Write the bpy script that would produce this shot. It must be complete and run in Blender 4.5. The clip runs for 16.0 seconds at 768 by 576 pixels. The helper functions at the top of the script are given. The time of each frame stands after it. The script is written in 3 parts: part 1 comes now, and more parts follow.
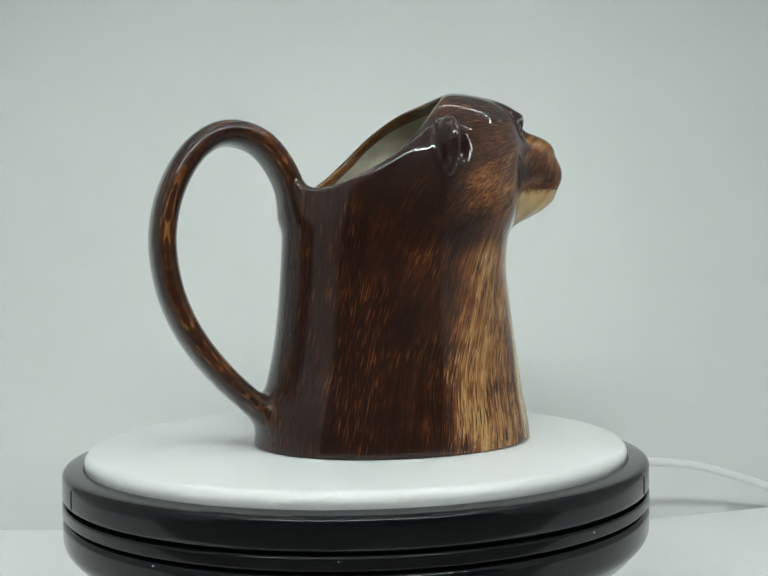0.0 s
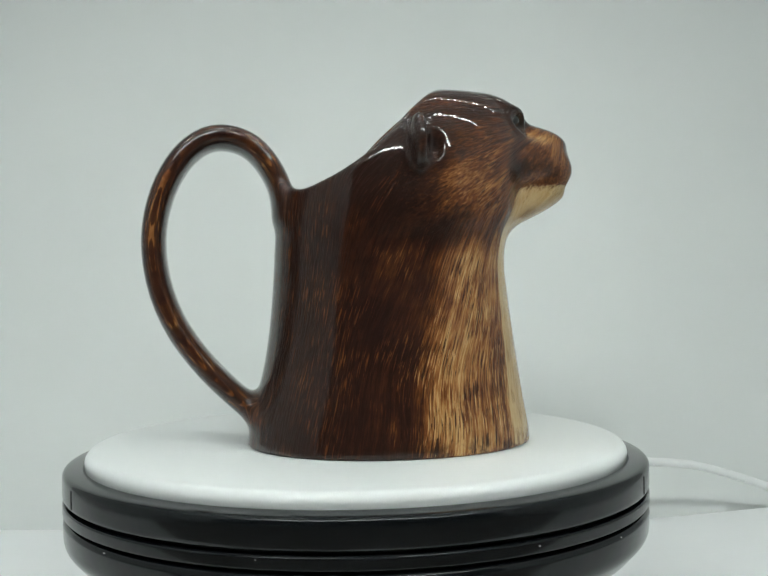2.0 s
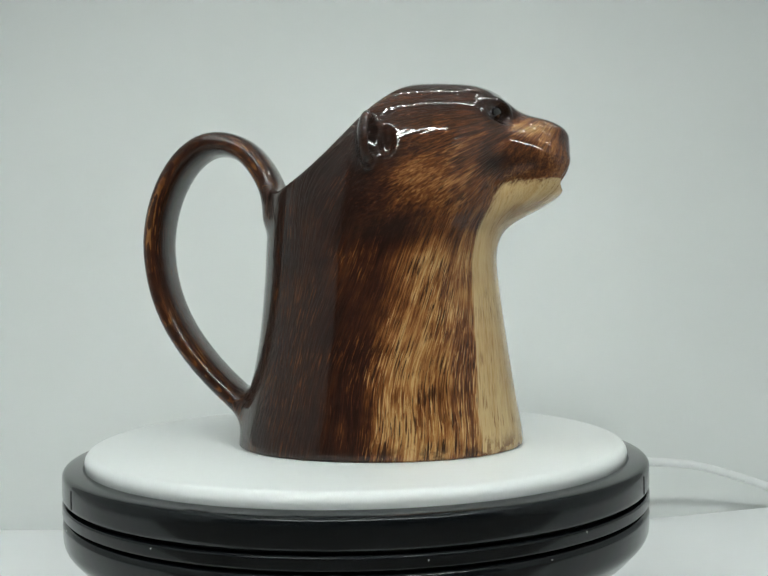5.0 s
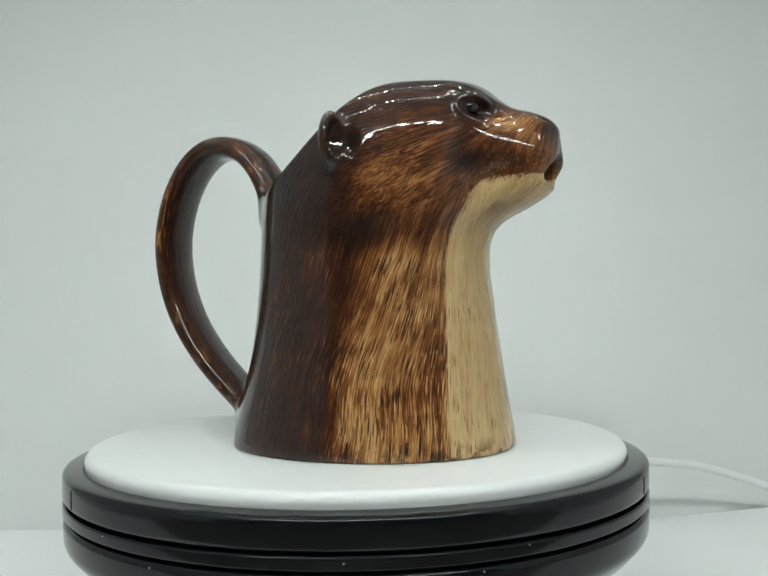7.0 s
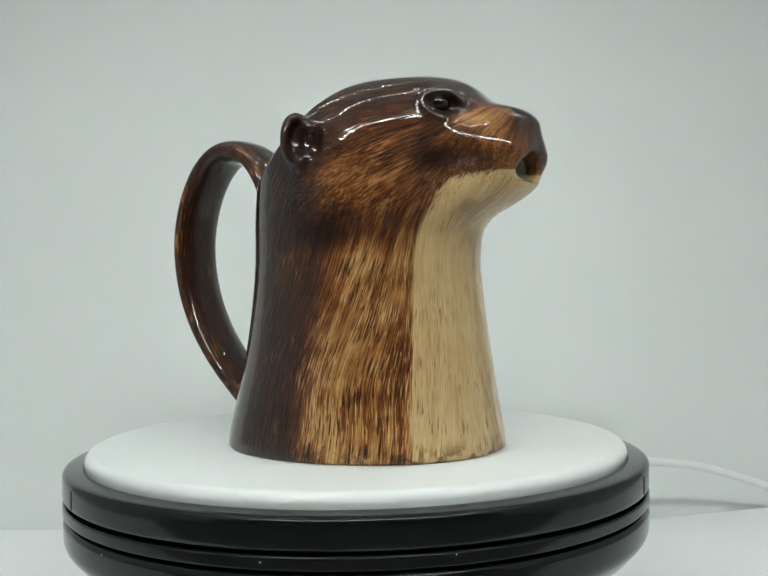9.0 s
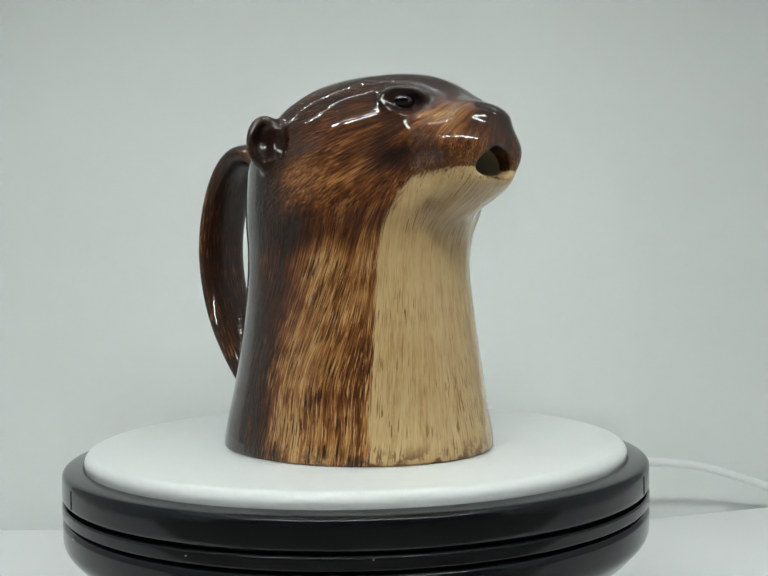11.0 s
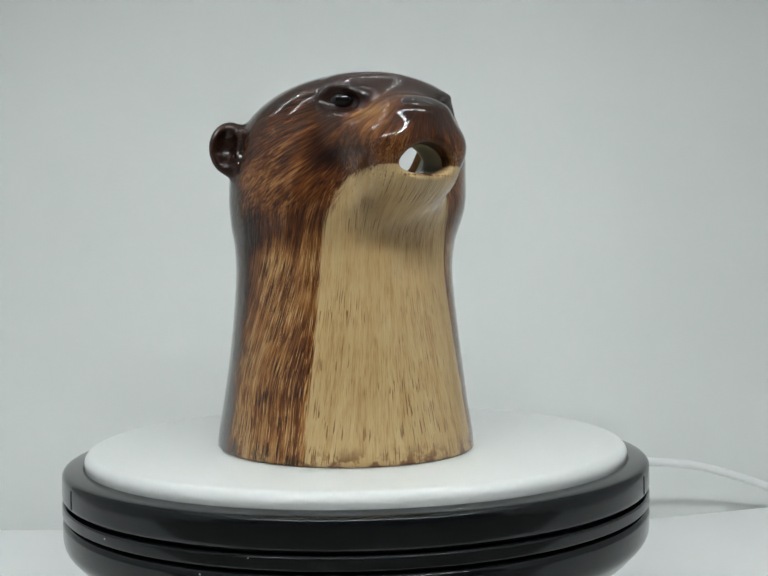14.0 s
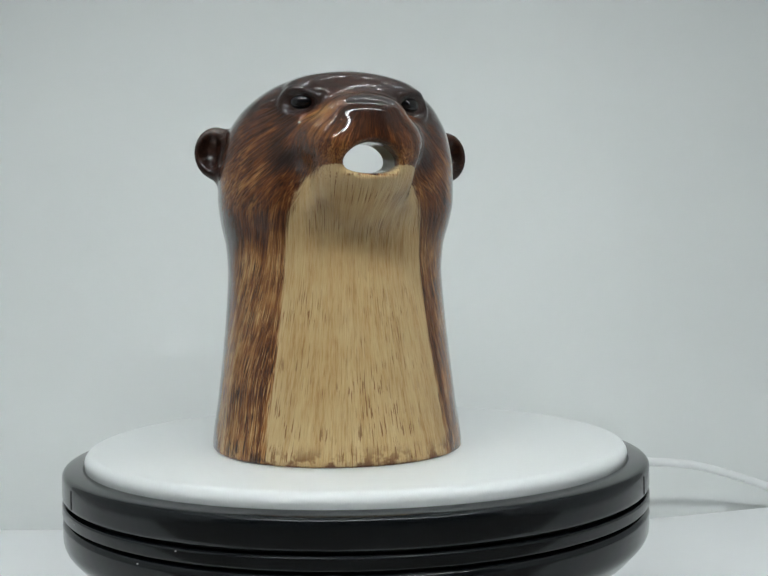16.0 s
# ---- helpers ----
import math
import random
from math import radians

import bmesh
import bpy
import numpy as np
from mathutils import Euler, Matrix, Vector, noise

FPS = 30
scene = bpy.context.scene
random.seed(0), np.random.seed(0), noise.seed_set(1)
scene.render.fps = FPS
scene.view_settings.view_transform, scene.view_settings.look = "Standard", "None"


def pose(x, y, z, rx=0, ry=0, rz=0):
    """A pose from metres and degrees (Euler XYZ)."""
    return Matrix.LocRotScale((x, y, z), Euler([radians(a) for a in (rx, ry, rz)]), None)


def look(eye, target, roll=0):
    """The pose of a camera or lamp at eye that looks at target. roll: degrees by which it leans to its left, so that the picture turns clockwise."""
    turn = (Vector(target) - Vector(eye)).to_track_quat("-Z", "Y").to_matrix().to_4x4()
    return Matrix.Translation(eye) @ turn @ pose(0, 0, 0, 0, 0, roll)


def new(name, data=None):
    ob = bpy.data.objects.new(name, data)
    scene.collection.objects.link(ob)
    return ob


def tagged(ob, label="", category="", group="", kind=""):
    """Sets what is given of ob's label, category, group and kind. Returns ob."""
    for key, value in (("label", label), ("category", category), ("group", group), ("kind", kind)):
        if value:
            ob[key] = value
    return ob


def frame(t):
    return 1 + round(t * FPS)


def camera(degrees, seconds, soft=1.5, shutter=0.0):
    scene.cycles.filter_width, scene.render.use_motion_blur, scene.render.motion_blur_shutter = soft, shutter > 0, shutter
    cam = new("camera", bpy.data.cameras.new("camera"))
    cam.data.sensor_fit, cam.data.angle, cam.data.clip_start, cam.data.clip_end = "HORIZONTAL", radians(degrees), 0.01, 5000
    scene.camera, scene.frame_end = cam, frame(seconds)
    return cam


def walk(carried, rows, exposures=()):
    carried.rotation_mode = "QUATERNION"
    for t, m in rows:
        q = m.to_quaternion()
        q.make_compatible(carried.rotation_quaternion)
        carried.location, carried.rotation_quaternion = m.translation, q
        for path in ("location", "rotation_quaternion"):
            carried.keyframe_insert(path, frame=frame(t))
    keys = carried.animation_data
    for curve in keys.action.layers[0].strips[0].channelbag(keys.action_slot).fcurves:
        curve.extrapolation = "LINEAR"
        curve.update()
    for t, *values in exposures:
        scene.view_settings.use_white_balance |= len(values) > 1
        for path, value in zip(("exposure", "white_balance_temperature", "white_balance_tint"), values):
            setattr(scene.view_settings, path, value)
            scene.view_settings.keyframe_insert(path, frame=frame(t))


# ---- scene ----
# A photographed jug on a slowly turning turntable inside a white light tent.
MM = 0.001
TURN_RATE = -6.18          # degrees a second
TURN_START = 20.4          # heading of the jug's nose at the start
JUG_AT = (0.0126, -0.0117)  # foot centre of the jug on the plate, in the plate's own frame
PLATE_R, RING_R = 0.1154, 0.1241
JUG_SCALE = (1.0045, 1.0045, 1.0124)
FLOOR_Z, WALL_Y, WALL_TOP_Y = -0.085, 0.176, 0.40

# ---- camera ----
EYE = Vector((0.0, -0.4216, 0.0647))
PAN, TILT = radians(1.719), radians(-0.022)
AIM = EYE + Vector((math.sin(PAN) * math.cos(TILT), math.cos(PAN) * math.cos(TILT), -math.sin(TILT)))
cam = camera(43.9, 16.0, soft=1.6)
walk(cam, [(0, look(EYE, AIM, -0.871)), (16, look(EYE, AIM, -0.871))], exposures=[(0, 0.04, 6430, 10), (9, 0.04, 6470, 10), (12.5, -0.03, 6490, 13), (16, -0.03, 6300, 14)])

# ---- world and light ----
world = bpy.data.worlds.new("room_dusk")
world.use_nodes = True
scene.world = world
world.node_tree.nodes["Background"].inputs[0].default_value = (0.80, 0.90, 1.0, 1)
world.node_tree.nodes["Background"].inputs[1].default_value = 0.015
LED_POWER = 101.0


# ---- materials ----
class Nodes:
    """Short hand for building a node material."""

    def __init__(self, name, rough=0.5, metal=0.0, spec=0.5):
        self.mat = bpy.data.materials.new(name)
        self.mat.use_nodes = True
        self.tree = self.mat.node_tree
        self.bsdf = self.tree.nodes["Principled BSDF"]
        self.bsdf.inputs["Roughness"].default_value = rough
        self.bsdf.inputs["Metallic"].default_value = metal
        self.bsdf.inputs["Specular IOR Level"].default_value = spec

    def add(self, kind, **inputs):
        node = self.tree.nodes.new(kind)
        for key, value in inputs.items():
            self.put(node.inputs[key.replace("_", " ")], value)
        return node

    def put(self, socket, value):
        if isinstance(value, bpy.types.NodeSocket):
            self.tree.links.new(value, socket)
        else:
            socket.default_value = value

    def attr(self, name):
        node = self.tree.nodes.new("ShaderNodeAttribute")
        node.attribute_name = name
        return node

    def math(self, op, a, b=0.0, c=0.0, clamp=False):
        node = self.tree.nodes.new("ShaderNodeMath")
        node.operation, node.use_clamp = op, clamp
        for i, v in enumerate((a, b, c)):
            self.put(node.inputs[i], v)
        return node.outputs[0]

    def mix(self, fac, a, b):
        node = self.tree.nodes.new("ShaderNodeMix")
        node.data_type = "RGBA"
        self.put(node.inputs[0], fac)
        self.put(node.inputs[6], a)
        self.put(node.inputs[7], b)
        return node.outputs[2]

    def noise(self, vector, scale, detail=3.0, rough=0.55):
        node = self.add("ShaderNodeTexNoise", Vector=vector, Scale=scale, Detail=detail, Roughness=rough)
        return node.outputs[0]

    def step(self, value, lo, hi):
        node = self.tree.nodes.new("ShaderNodeMapRange")
        node.interpolation_type = "SMOOTHSTEP"
        self.put(node.inputs[0], value)
        self.put(node.inputs[1], lo)
        self.put(node.inputs[2], hi)
        return node.outputs[0]

    def ramp(self, fac, stops):
        node = self.tree.nodes.new("ShaderNodeValToRGB")
        while len(node.color_ramp.elements) < len(stops):
            node.color_ramp.elements.new(0.5)
        for element, (at, colour) in zip(node.color_ramp.elements, stops):
            element.position, element.color = at, (*colour, 1)
        self.put(node.inputs[0], fac)
        return node.outputs[0]

    def bump(self, height, strength, distance):
        node = self.add("ShaderNodeBump", Height=height, Strength=strength, Distance=distance)
        self.tree.links.new(node.outputs[0], self.bsdf.inputs["Normal"])

    def base(self, colour):
        self.put(self.bsdf.inputs["Base Color"], colour)
        return self


def plain_material(name, colour, rough, spread=0.08, scale=60, bump=0.1, metal=0.0, spec=0.5):
    """A paint or plastic with faint mottling and a fine relief."""
    n = Nodes(name, rough, metal, spec)
    co = n.add("ShaderNodeTexCoord").outputs["Object"]
    big, fine = n.noise(co, scale * 0.15, 2), n.noise(co, scale * 8, 2)
    dark = tuple(c * (1 - spread) for c in colour)
    n.base(n.mix(big, (*dark, 1), (*colour, 1)))
    n.put(n.bsdf.inputs["Roughness"], n.math("MULTIPLY_ADD", fine, rough * 0.3, rough * 0.85))
    n.bump(fine, bump, 0.0003)
    return n.mat


def glaze_material():
    """Hand-brushed brown underglaze fur under a clear glossy glaze; the brush follows the fur coordinates."""
    n = Nodes("brushed_fur_glaze", 0.5, 0, 0.1)
    n.put(n.bsdf.inputs["Coat Weight"], 1.0)
    n.put(n.bsdf.inputs["Coat Roughness"], 0.025)
    n.put(n.bsdf.inputs["Coat IOR"], 1.40)
    low, head = n.attr("fur_low").outputs["Vector"], n.attr("fur_head").outputs["Vector"]
    on_head = n.attr("fur_mix").outputs["Fac"]
    tone, cream = n.attr("tone").outputs["Fac"], n.attr("cream").outputs["Fac"]
    foot, smudge = n.attr("foot").outputs["Fac"], n.attr("smudge").outputs["Fac"]

    def stroke(scale, detail, rough, shift=0.0):
        """Streaks along the brush: down the neck, and in arcs on the head."""
        a = n.add("ShaderNodeVectorMath")
        a.operation = "ADD"
        n.put(a.inputs[0], low)
        a.inputs[1].default_value = (0, shift, 0)
        b = n.add("ShaderNodeVectorMath")
        b.operation = "ADD"
        n.put(b.inputs[0], head)
        b.inputs[1].default_value = (shift, 0, shift)
        return n.mix(on_head, n.noise(a.outputs[0], scale, detail, rough), n.noise(b.outputs[0], scale, detail, rough))

    co = n.add("ShaderNodeTexCoord").outputs["Object"]
    hair = n.step(stroke(3.0, 1.5, 0.5), 0.40, 0.60)
    fine = n.step(stroke(1.7, 1.5, 0.5, 11.0), 0.38, 0.62)
    broad = n.step(stroke(0.30, 2, 0.55, 23.0), 0.32, 0.68)
    cloud = n.noise(co, 55, 2.5, 0.55)
    mottle = n.noise(co, 420, 2, 0.6)
    # thick dark pigment lying in the scored lines, in patches
    patch = n.step(n.noise(co, 75, 2), 0.33, 0.52)
    scored = n.step(stroke(1.7, 1, 0.4, 37.0), 0.56, 0.60)
    dashes = n.math("MULTIPLY", scored, patch)
    # scraped lines where the lighter body shows through the dark brown
    scrape = n.math("MULTIPLY", n.step(stroke(2.0, 1, 0.4, 51.0), 0.565, 0.625), n.step(n.noise(co, 42, 2.5, 0.55), 0.38, 0.56))
    swing = n.math("MULTIPLY_ADD", hair, 0.16, n.math("MULTIPLY_ADD", fine, 0.17, n.math("MULTIPLY_ADD", broad, 0.28, n.math("MULTIPLY_ADD", cloud, 0.9, -0.84))))
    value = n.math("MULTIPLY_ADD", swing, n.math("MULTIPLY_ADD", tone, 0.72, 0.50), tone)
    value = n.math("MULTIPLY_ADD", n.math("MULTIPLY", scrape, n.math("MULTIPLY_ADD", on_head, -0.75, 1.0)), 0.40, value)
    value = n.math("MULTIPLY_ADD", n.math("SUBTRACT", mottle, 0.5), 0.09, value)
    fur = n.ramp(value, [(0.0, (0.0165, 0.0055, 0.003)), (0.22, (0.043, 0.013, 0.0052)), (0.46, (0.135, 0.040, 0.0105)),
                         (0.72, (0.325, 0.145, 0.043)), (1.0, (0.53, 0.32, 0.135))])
    fur = n.mix(n.math("MULTIPLY", dashes, n.math("MULTIPLY_ADD", on_head, -0.25, 0.92)), fur, (0.024, 0.0075, 0.0042, 1))
    thin = n.step(stroke(2.0, 1, 0.4, 71.0), 0.585, 0.63)
    streak = n.math("MULTIPLY", thin, n.step(n.noise(co, 60, 2), 0.40, 0.62))
    pale = n.ramp(n.math("MULTIPLY_ADD", hair, 0.22, n.math("MULTIPLY_ADD", fine, 0.24, n.math("MULTIPLY_ADD", cloud, 0.7, n.math("MULTIPLY_ADD", broad, 0.25, -0.25)))),
                  [(0.0, (0.37, 0.205, 0.072)), (0.35, (0.50, 0.34, 0.155)), (1.0, (0.61, 0.46, 0.25))])
    pale = n.mix(n.math("MULTIPLY", streak, 0.82), pale, (0.17, 0.07, 0.022, 1))
    pale = n.mix(n.math("MULTIPLY", smudge, n.math("MULTIPLY_ADD", fine, 0.4, n.step(n.noise(co, 95, 2), 0.40, 0.66))), pale, (0.20, 0.095, 0.038, 1))
    blotch = n.math("MULTIPLY", n.step(n.noise(co, 190, 3), 0.46, 0.60), foot)
    pale = n.mix(n.math("MULTIPLY", blotch, 0.85), pale, (0.13, 0.045, 0.015, 1))
    fur = n.mix(n.math("MULTIPLY", blotch, 0.70), fur, (0.02, 0.008, 0.005, 1))
    edge = n.step(n.math("MULTIPLY_ADD", n.math("SUBTRACT", fine, 0.5), 0.10, cream), 0.40, 0.60)
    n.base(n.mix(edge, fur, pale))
    n.put(n.bsdf.inputs["Roughness"], n.math("MULTIPLY_ADD", cloud, 0.2, 0.35))
    relief = n.math("MULTIPLY_ADD", broad, 0.4, n.math("MULTIPLY_ADD", dashes, -0.8, n.math("MULTIPLY_ADD", hair, 0.4, fine)))
    n.bump(relief, 0.5, 0.0004)
    # the clear glaze half fills the scoring, so its gloss is only slightly broken
    skin = n.add("ShaderNodeBump", Height=n.math("MULTIPLY_ADD", stroke(0.9, 1, 0.5, 5.0), 1.0, n.math("MULTIPLY", cloud, 2.0)), Strength=0.10, Distance=0.0004)
    n.tree.links.new(skin.outputs[0], n.bsdf.inputs["Coat Normal"])
    return n.mat


def lining_material():
    n = Nodes("lining_glaze", 0.12)
    co = n.add("ShaderNodeTexCoord").outputs["Object"]
    rim = n.attr("rim").outputs["Fac"]
    cloud = n.noise(co, 90, 3)
    pale = n.ramp(cloud, [(0.3, (0.39, 0.37, 0.285)), (0.7, (0.51, 0.49, 0.39))])
    brown = n.ramp(cloud, [(0.3, (0.06, 0.024, 0.01)), (0.7, (0.22, 0.1, 0.04))])
    n.base(n.mix(n.step(n.math("MULTIPLY_ADD", n.math("SUBTRACT", cloud, 0.5), 0.6, rim), 0.4, 0.6), pale, brown))
    return n.mat


def dark_gloss_material(name, colour, rough):
    n = Nodes(name, rough)
    co = n.add("ShaderNodeTexCoord").outputs["Object"]
    n.base(n.mix(n.noise(co, 180, 3), (*colour, 1), tuple(c * 2.2 for c in colour) + (1,)))
    return n.mat


GLAZE = glaze_material()
LINING = lining_material()
EYE_BLACK = dark_gloss_material("eye_glaze", (0.004, 0.0035, 0.004), 0.05)
NOSE_BROWN = dark_gloss_material("nose_glaze", (0.010, 0.005, 0.004), 0.12)
PLATE_WHITE = plain_material("plate_white_plastic", (0.78, 0.80, 0.80), 0.45, 0.03, 60, 0.05)
RING_BLACK = plain_material("ring_black_plastic", (0.0060, 0.0074, 0.0086), 0.13, 0.15, 60, 0.03, spec=0.3)
GROOVE_BLACK = plain_material("groove_black", (0.004, 0.004, 0.004), 0.6, 0.1)
DUST = plain_material("pale_dust", (0.6, 0.6, 0.58), 0.8)
FLOOR_WHITE = plain_material("floor_white", (0.92, 0.93, 0.94), 0.6, 0.03, 25, 0.1, spec=0.3)
CLOTH_WHITE = plain_material("backdrop_pale_grey", (0.77, 0.79, 0.785), 0.75, 0.05, 25, 0.12, spec=0.2)
TENT_WHITE = plain_material("tent_white", (0.48, 0.485, 0.49), 0.6, 0.05, 25, 0.1, spec=0.3)
CABLE_WHITE = plain_material("cable_white", (0.88, 0.89, 0.89), 0.4, 0.03)
STRIP_GREY = plain_material("strip_aluminium", (0.55, 0.56, 0.58), 0.4, 0.05, metal=1.0)
TABLE_WOOD = plain_material("table_top", (0.20, 0.17, 0.14), 0.5, 0.3)
LED_GLOW = Nodes("led_glow")
LED_GLOW.base((0.9, 0.9, 0.9, 1))
LED_GLOW.put(LED_GLOW.bsdf.inputs["Emission Color"], (0.93, 1.0, 0.945, 1))
LED_GLOW.put(LED_GLOW.bsdf.inputs["Emission Strength"], LED_POWER)


# ---- mesh helpers ----
def smooth(mesh):
    mesh.polygons.foreach_set("use_smooth", [True] * len(mesh.polygons))


def part(name, bm, material, parent=None, label="", shade=True):
    """Links a bmesh as one mesh object, under a thing or a part."""
    mesh = bpy.data.meshes.new(name)
    bmesh.ops.recalc_face_normals(bm, faces=bm.faces)
    bm.to_mesh(mesh)
    bm.free()
    mesh.materials.append(material)
    if shade:
        smooth(mesh)
    ob = new(name, mesh)
    ob.parent = parent
    return tagged(ob, label)


def lathe(profile, segments=192, closed=True):
    """A turned body from (radius, height) pairs, run round the z axis."""
    bm = bmesh.new()
    rings = []
    for r, z in profile:
        rings.append([bm.verts.new((r * math.cos(a), r * math.sin(a), z)) for a in
                      (2 * math.pi * i / segments for i in range(segments))])
    pairs = list(zip(rings, rings[1:] + rings[:1])) if closed else list(zip(rings, rings[1:]))
    for low, high in pairs:
        for i in range(segments):
            j = (i + 1) % segments
            bm.faces.new((low[i], low[j], high[j], high[i]))
    return bm


def rounded(points, radius, steps=5):
    """A closed outline with its corners rounded."""
    out = []
    count = len(points)
    for i in range(count):
        a, b, c = (Vector(points[(i + k) % count]) for k in (-1, 0, 1))
        u, v = (a - b), (c - b)
        r = min(radius, u.length * 0.45, v.length * 0.45)
        p, q = b + u.normalized() * r, b + v.normalized() * r
        for k in range(steps + 1):
            s = k / steps
            out.append(tuple((1 - s) ** 2 * p + 2 * s * (1 - s) * b + s * s * q))
    return out


def box(bm, x0, x1, y0, y1, z0, z1):
    made = bmesh.ops.create_cube(bm, size=1)
    for v in made["verts"]:
        v.co = Vector(((x0, x1)[v.co.x > 0], (y0, y1)[v.co.y > 0], (z0, z1)[v.co.z > 0]))
    return bm


def tube(points, radius, sides=14):
    """A round cord along a smooth line through the points."""
    bm = bmesh.new()
    pts = [Vector(p) for p in points]
    line = []
    for i in range(len(pts) - 1):
        a, b, c, d = pts[max(i - 1, 0)], pts[i], pts[i + 1], pts[min(i + 2, len(pts) - 1)]
        for k in range(10):
            s = k / 10
            line.append(0.5 * (2 * b + (c - a) * s + (2 * a - 5 * b + 4 * c - d) * s * s + (3 * b - a - 3 * c + d) * s ** 3))
    line.append(pts[-1])
    rings = []
    for i, p in enumerate(line):
        way = (line[min(i + 1, len(line) - 1)] - line[max(i - 1, 0)]).normalized()
        side = way.cross(Vector((0, 0, 1))).normalized()
        up = side.cross(way)
        rings.append([bm.verts.new(p + radius * (math.cos(a) * side + math.sin(a) * up)) for a in
                      (2 * math.pi * k / sides for k in range(sides))])
    for low, high in zip(rings, rings[1:]):
        for i in range(sides):
            j = (i + 1) % sides
            bm.faces.new((low[i], low[j], high[j], high[i]))
    bm.faces.new(rings[0]), bm.faces.new(rings[-1])
    return bm


# ---- the light tent ----
TENT_X, TENT_FRONT, TENT_TOP = 0.46, -0.44, 0.43


def build_tent():
    # a white floor sheet that ends under the leaning grey-white back cloth
    ground = part("floor", box(bmesh.new(), -TENT_X, TENT_X, -0.18, WALL_Y + 0.14, FLOOR_Z - 0.002, FLOOR_Z), FLOOR_WHITE, shade=False)
    tagged(ground, "smooth white floor sheet of the light tent", kind="structure")
    bm = bmesh.new()
    cols, levels = 80, 40
    rows = []
    for k in range(levels + 1):
        s = k / levels
        y = WALL_Y + (WALL_TOP_Y - WALL_Y - 0.03) * s + 0.03 * (1 - math.exp(-12 * s))
        z = FLOOR_Z - 0.002 + (TENT_TOP - FLOOR_Z + 0.002) * s
        row = []
        for i in range(cols + 1):
            x = -TENT_X + 2 * TENT_X * i / cols
            bend = (max(0, x - 0.175) * 0.28 + max(0, -x) * 0.05) * (1 - s)
            row.append(bm.verts.new((x, y + bend + 0.0012 * noise.noise(Vector((i * 0.12, k * 0.1, 3.0))) * min(1, 6 * s), z)))
        rows.append(row)
    for low, high in zip(rows, rows[1:]):
        for i in range(cols):
            bm.faces.new((low[i], low[i + 1], high[i + 1], high[i]))
    sheet = part("backdrop", bm, CLOTH_WHITE)
    thick = sheet.modifiers.new("thickness", "SOLIDIFY")
    thick.thickness, thick.offset = 0.0015, 1
    tagged(sheet, "plain pale grey backdrop cloth leaning back behind the turntable", kind="structure")
    for name, x0, x1 in (("wall_west", -TENT_X - 0.008, -TENT_X - 0.001), ("wall_east", TENT_X + 0.001, TENT_X + 0.008)):
        wall = part(name, box(bmesh.new(), x0, x1, TENT_FRONT, WALL_TOP_Y, FLOOR_Z, TENT_TOP), TENT_WHITE, shade=False)
        tagged(wall, "white side panel of the light tent", kind="structure")
    top = part("ceiling", box(bmesh.new(), -TENT_X - 0.008, TENT_X + 0.008, TENT_FRONT, WALL_TOP_Y + 0.01, TENT_TOP + 0.002, TENT_TOP + 0.01),
               TENT_WHITE, shade=False)
    tagged(top, "white top panel of the light tent", kind="structure")
    table = part("table_top", box(bmesh.new(), -0.7, 0.7, -0.75, 0.5, FLOOR_Z - 0.04, FLOOR_Z - 0.003), TABLE_WOOD, shade=False)
    tagged(table, "brown table top under the light tent", kind="structure")


def build_strips():
    led_mesh = None
    for y, tilt, count, size in ((-0.43, 42, 50, 2.18), (-0.415, 42, 50, 2.18), (-0.09, 0, 48, 1.37), (0.09, 0, 48, 0.86)):
        strip = new("led_strip")
        strip.matrix_basis = pose(0, y, TENT_TOP - 0.008, tilt)
        tagged(strip, "aluminium strip of small white LEDs under the tent top", "lamp", group="light strips")
        part("housing", box(bmesh.new(), -0.37, 0.37, -0.006, 0.006, -0.001, 0.005), STRIP_GREY, strip, shade=False)
        for i in range(count):
            if led_mesh is None:
                led = part("led", box(bmesh.new(), -0.002, 0.002, -0.002, 0.002, -0.0025, -0.0012), LED_GLOW.mat, strip,
                           "glowing white LED", shade=False)
                led_mesh = led.data
            else:
                led = new("led", led_mesh)
                led.parent = strip
            led.scale = (size, size, 1)
            led.location = (-0.36 + 0.72 * i / (count - 1), 0, 0)


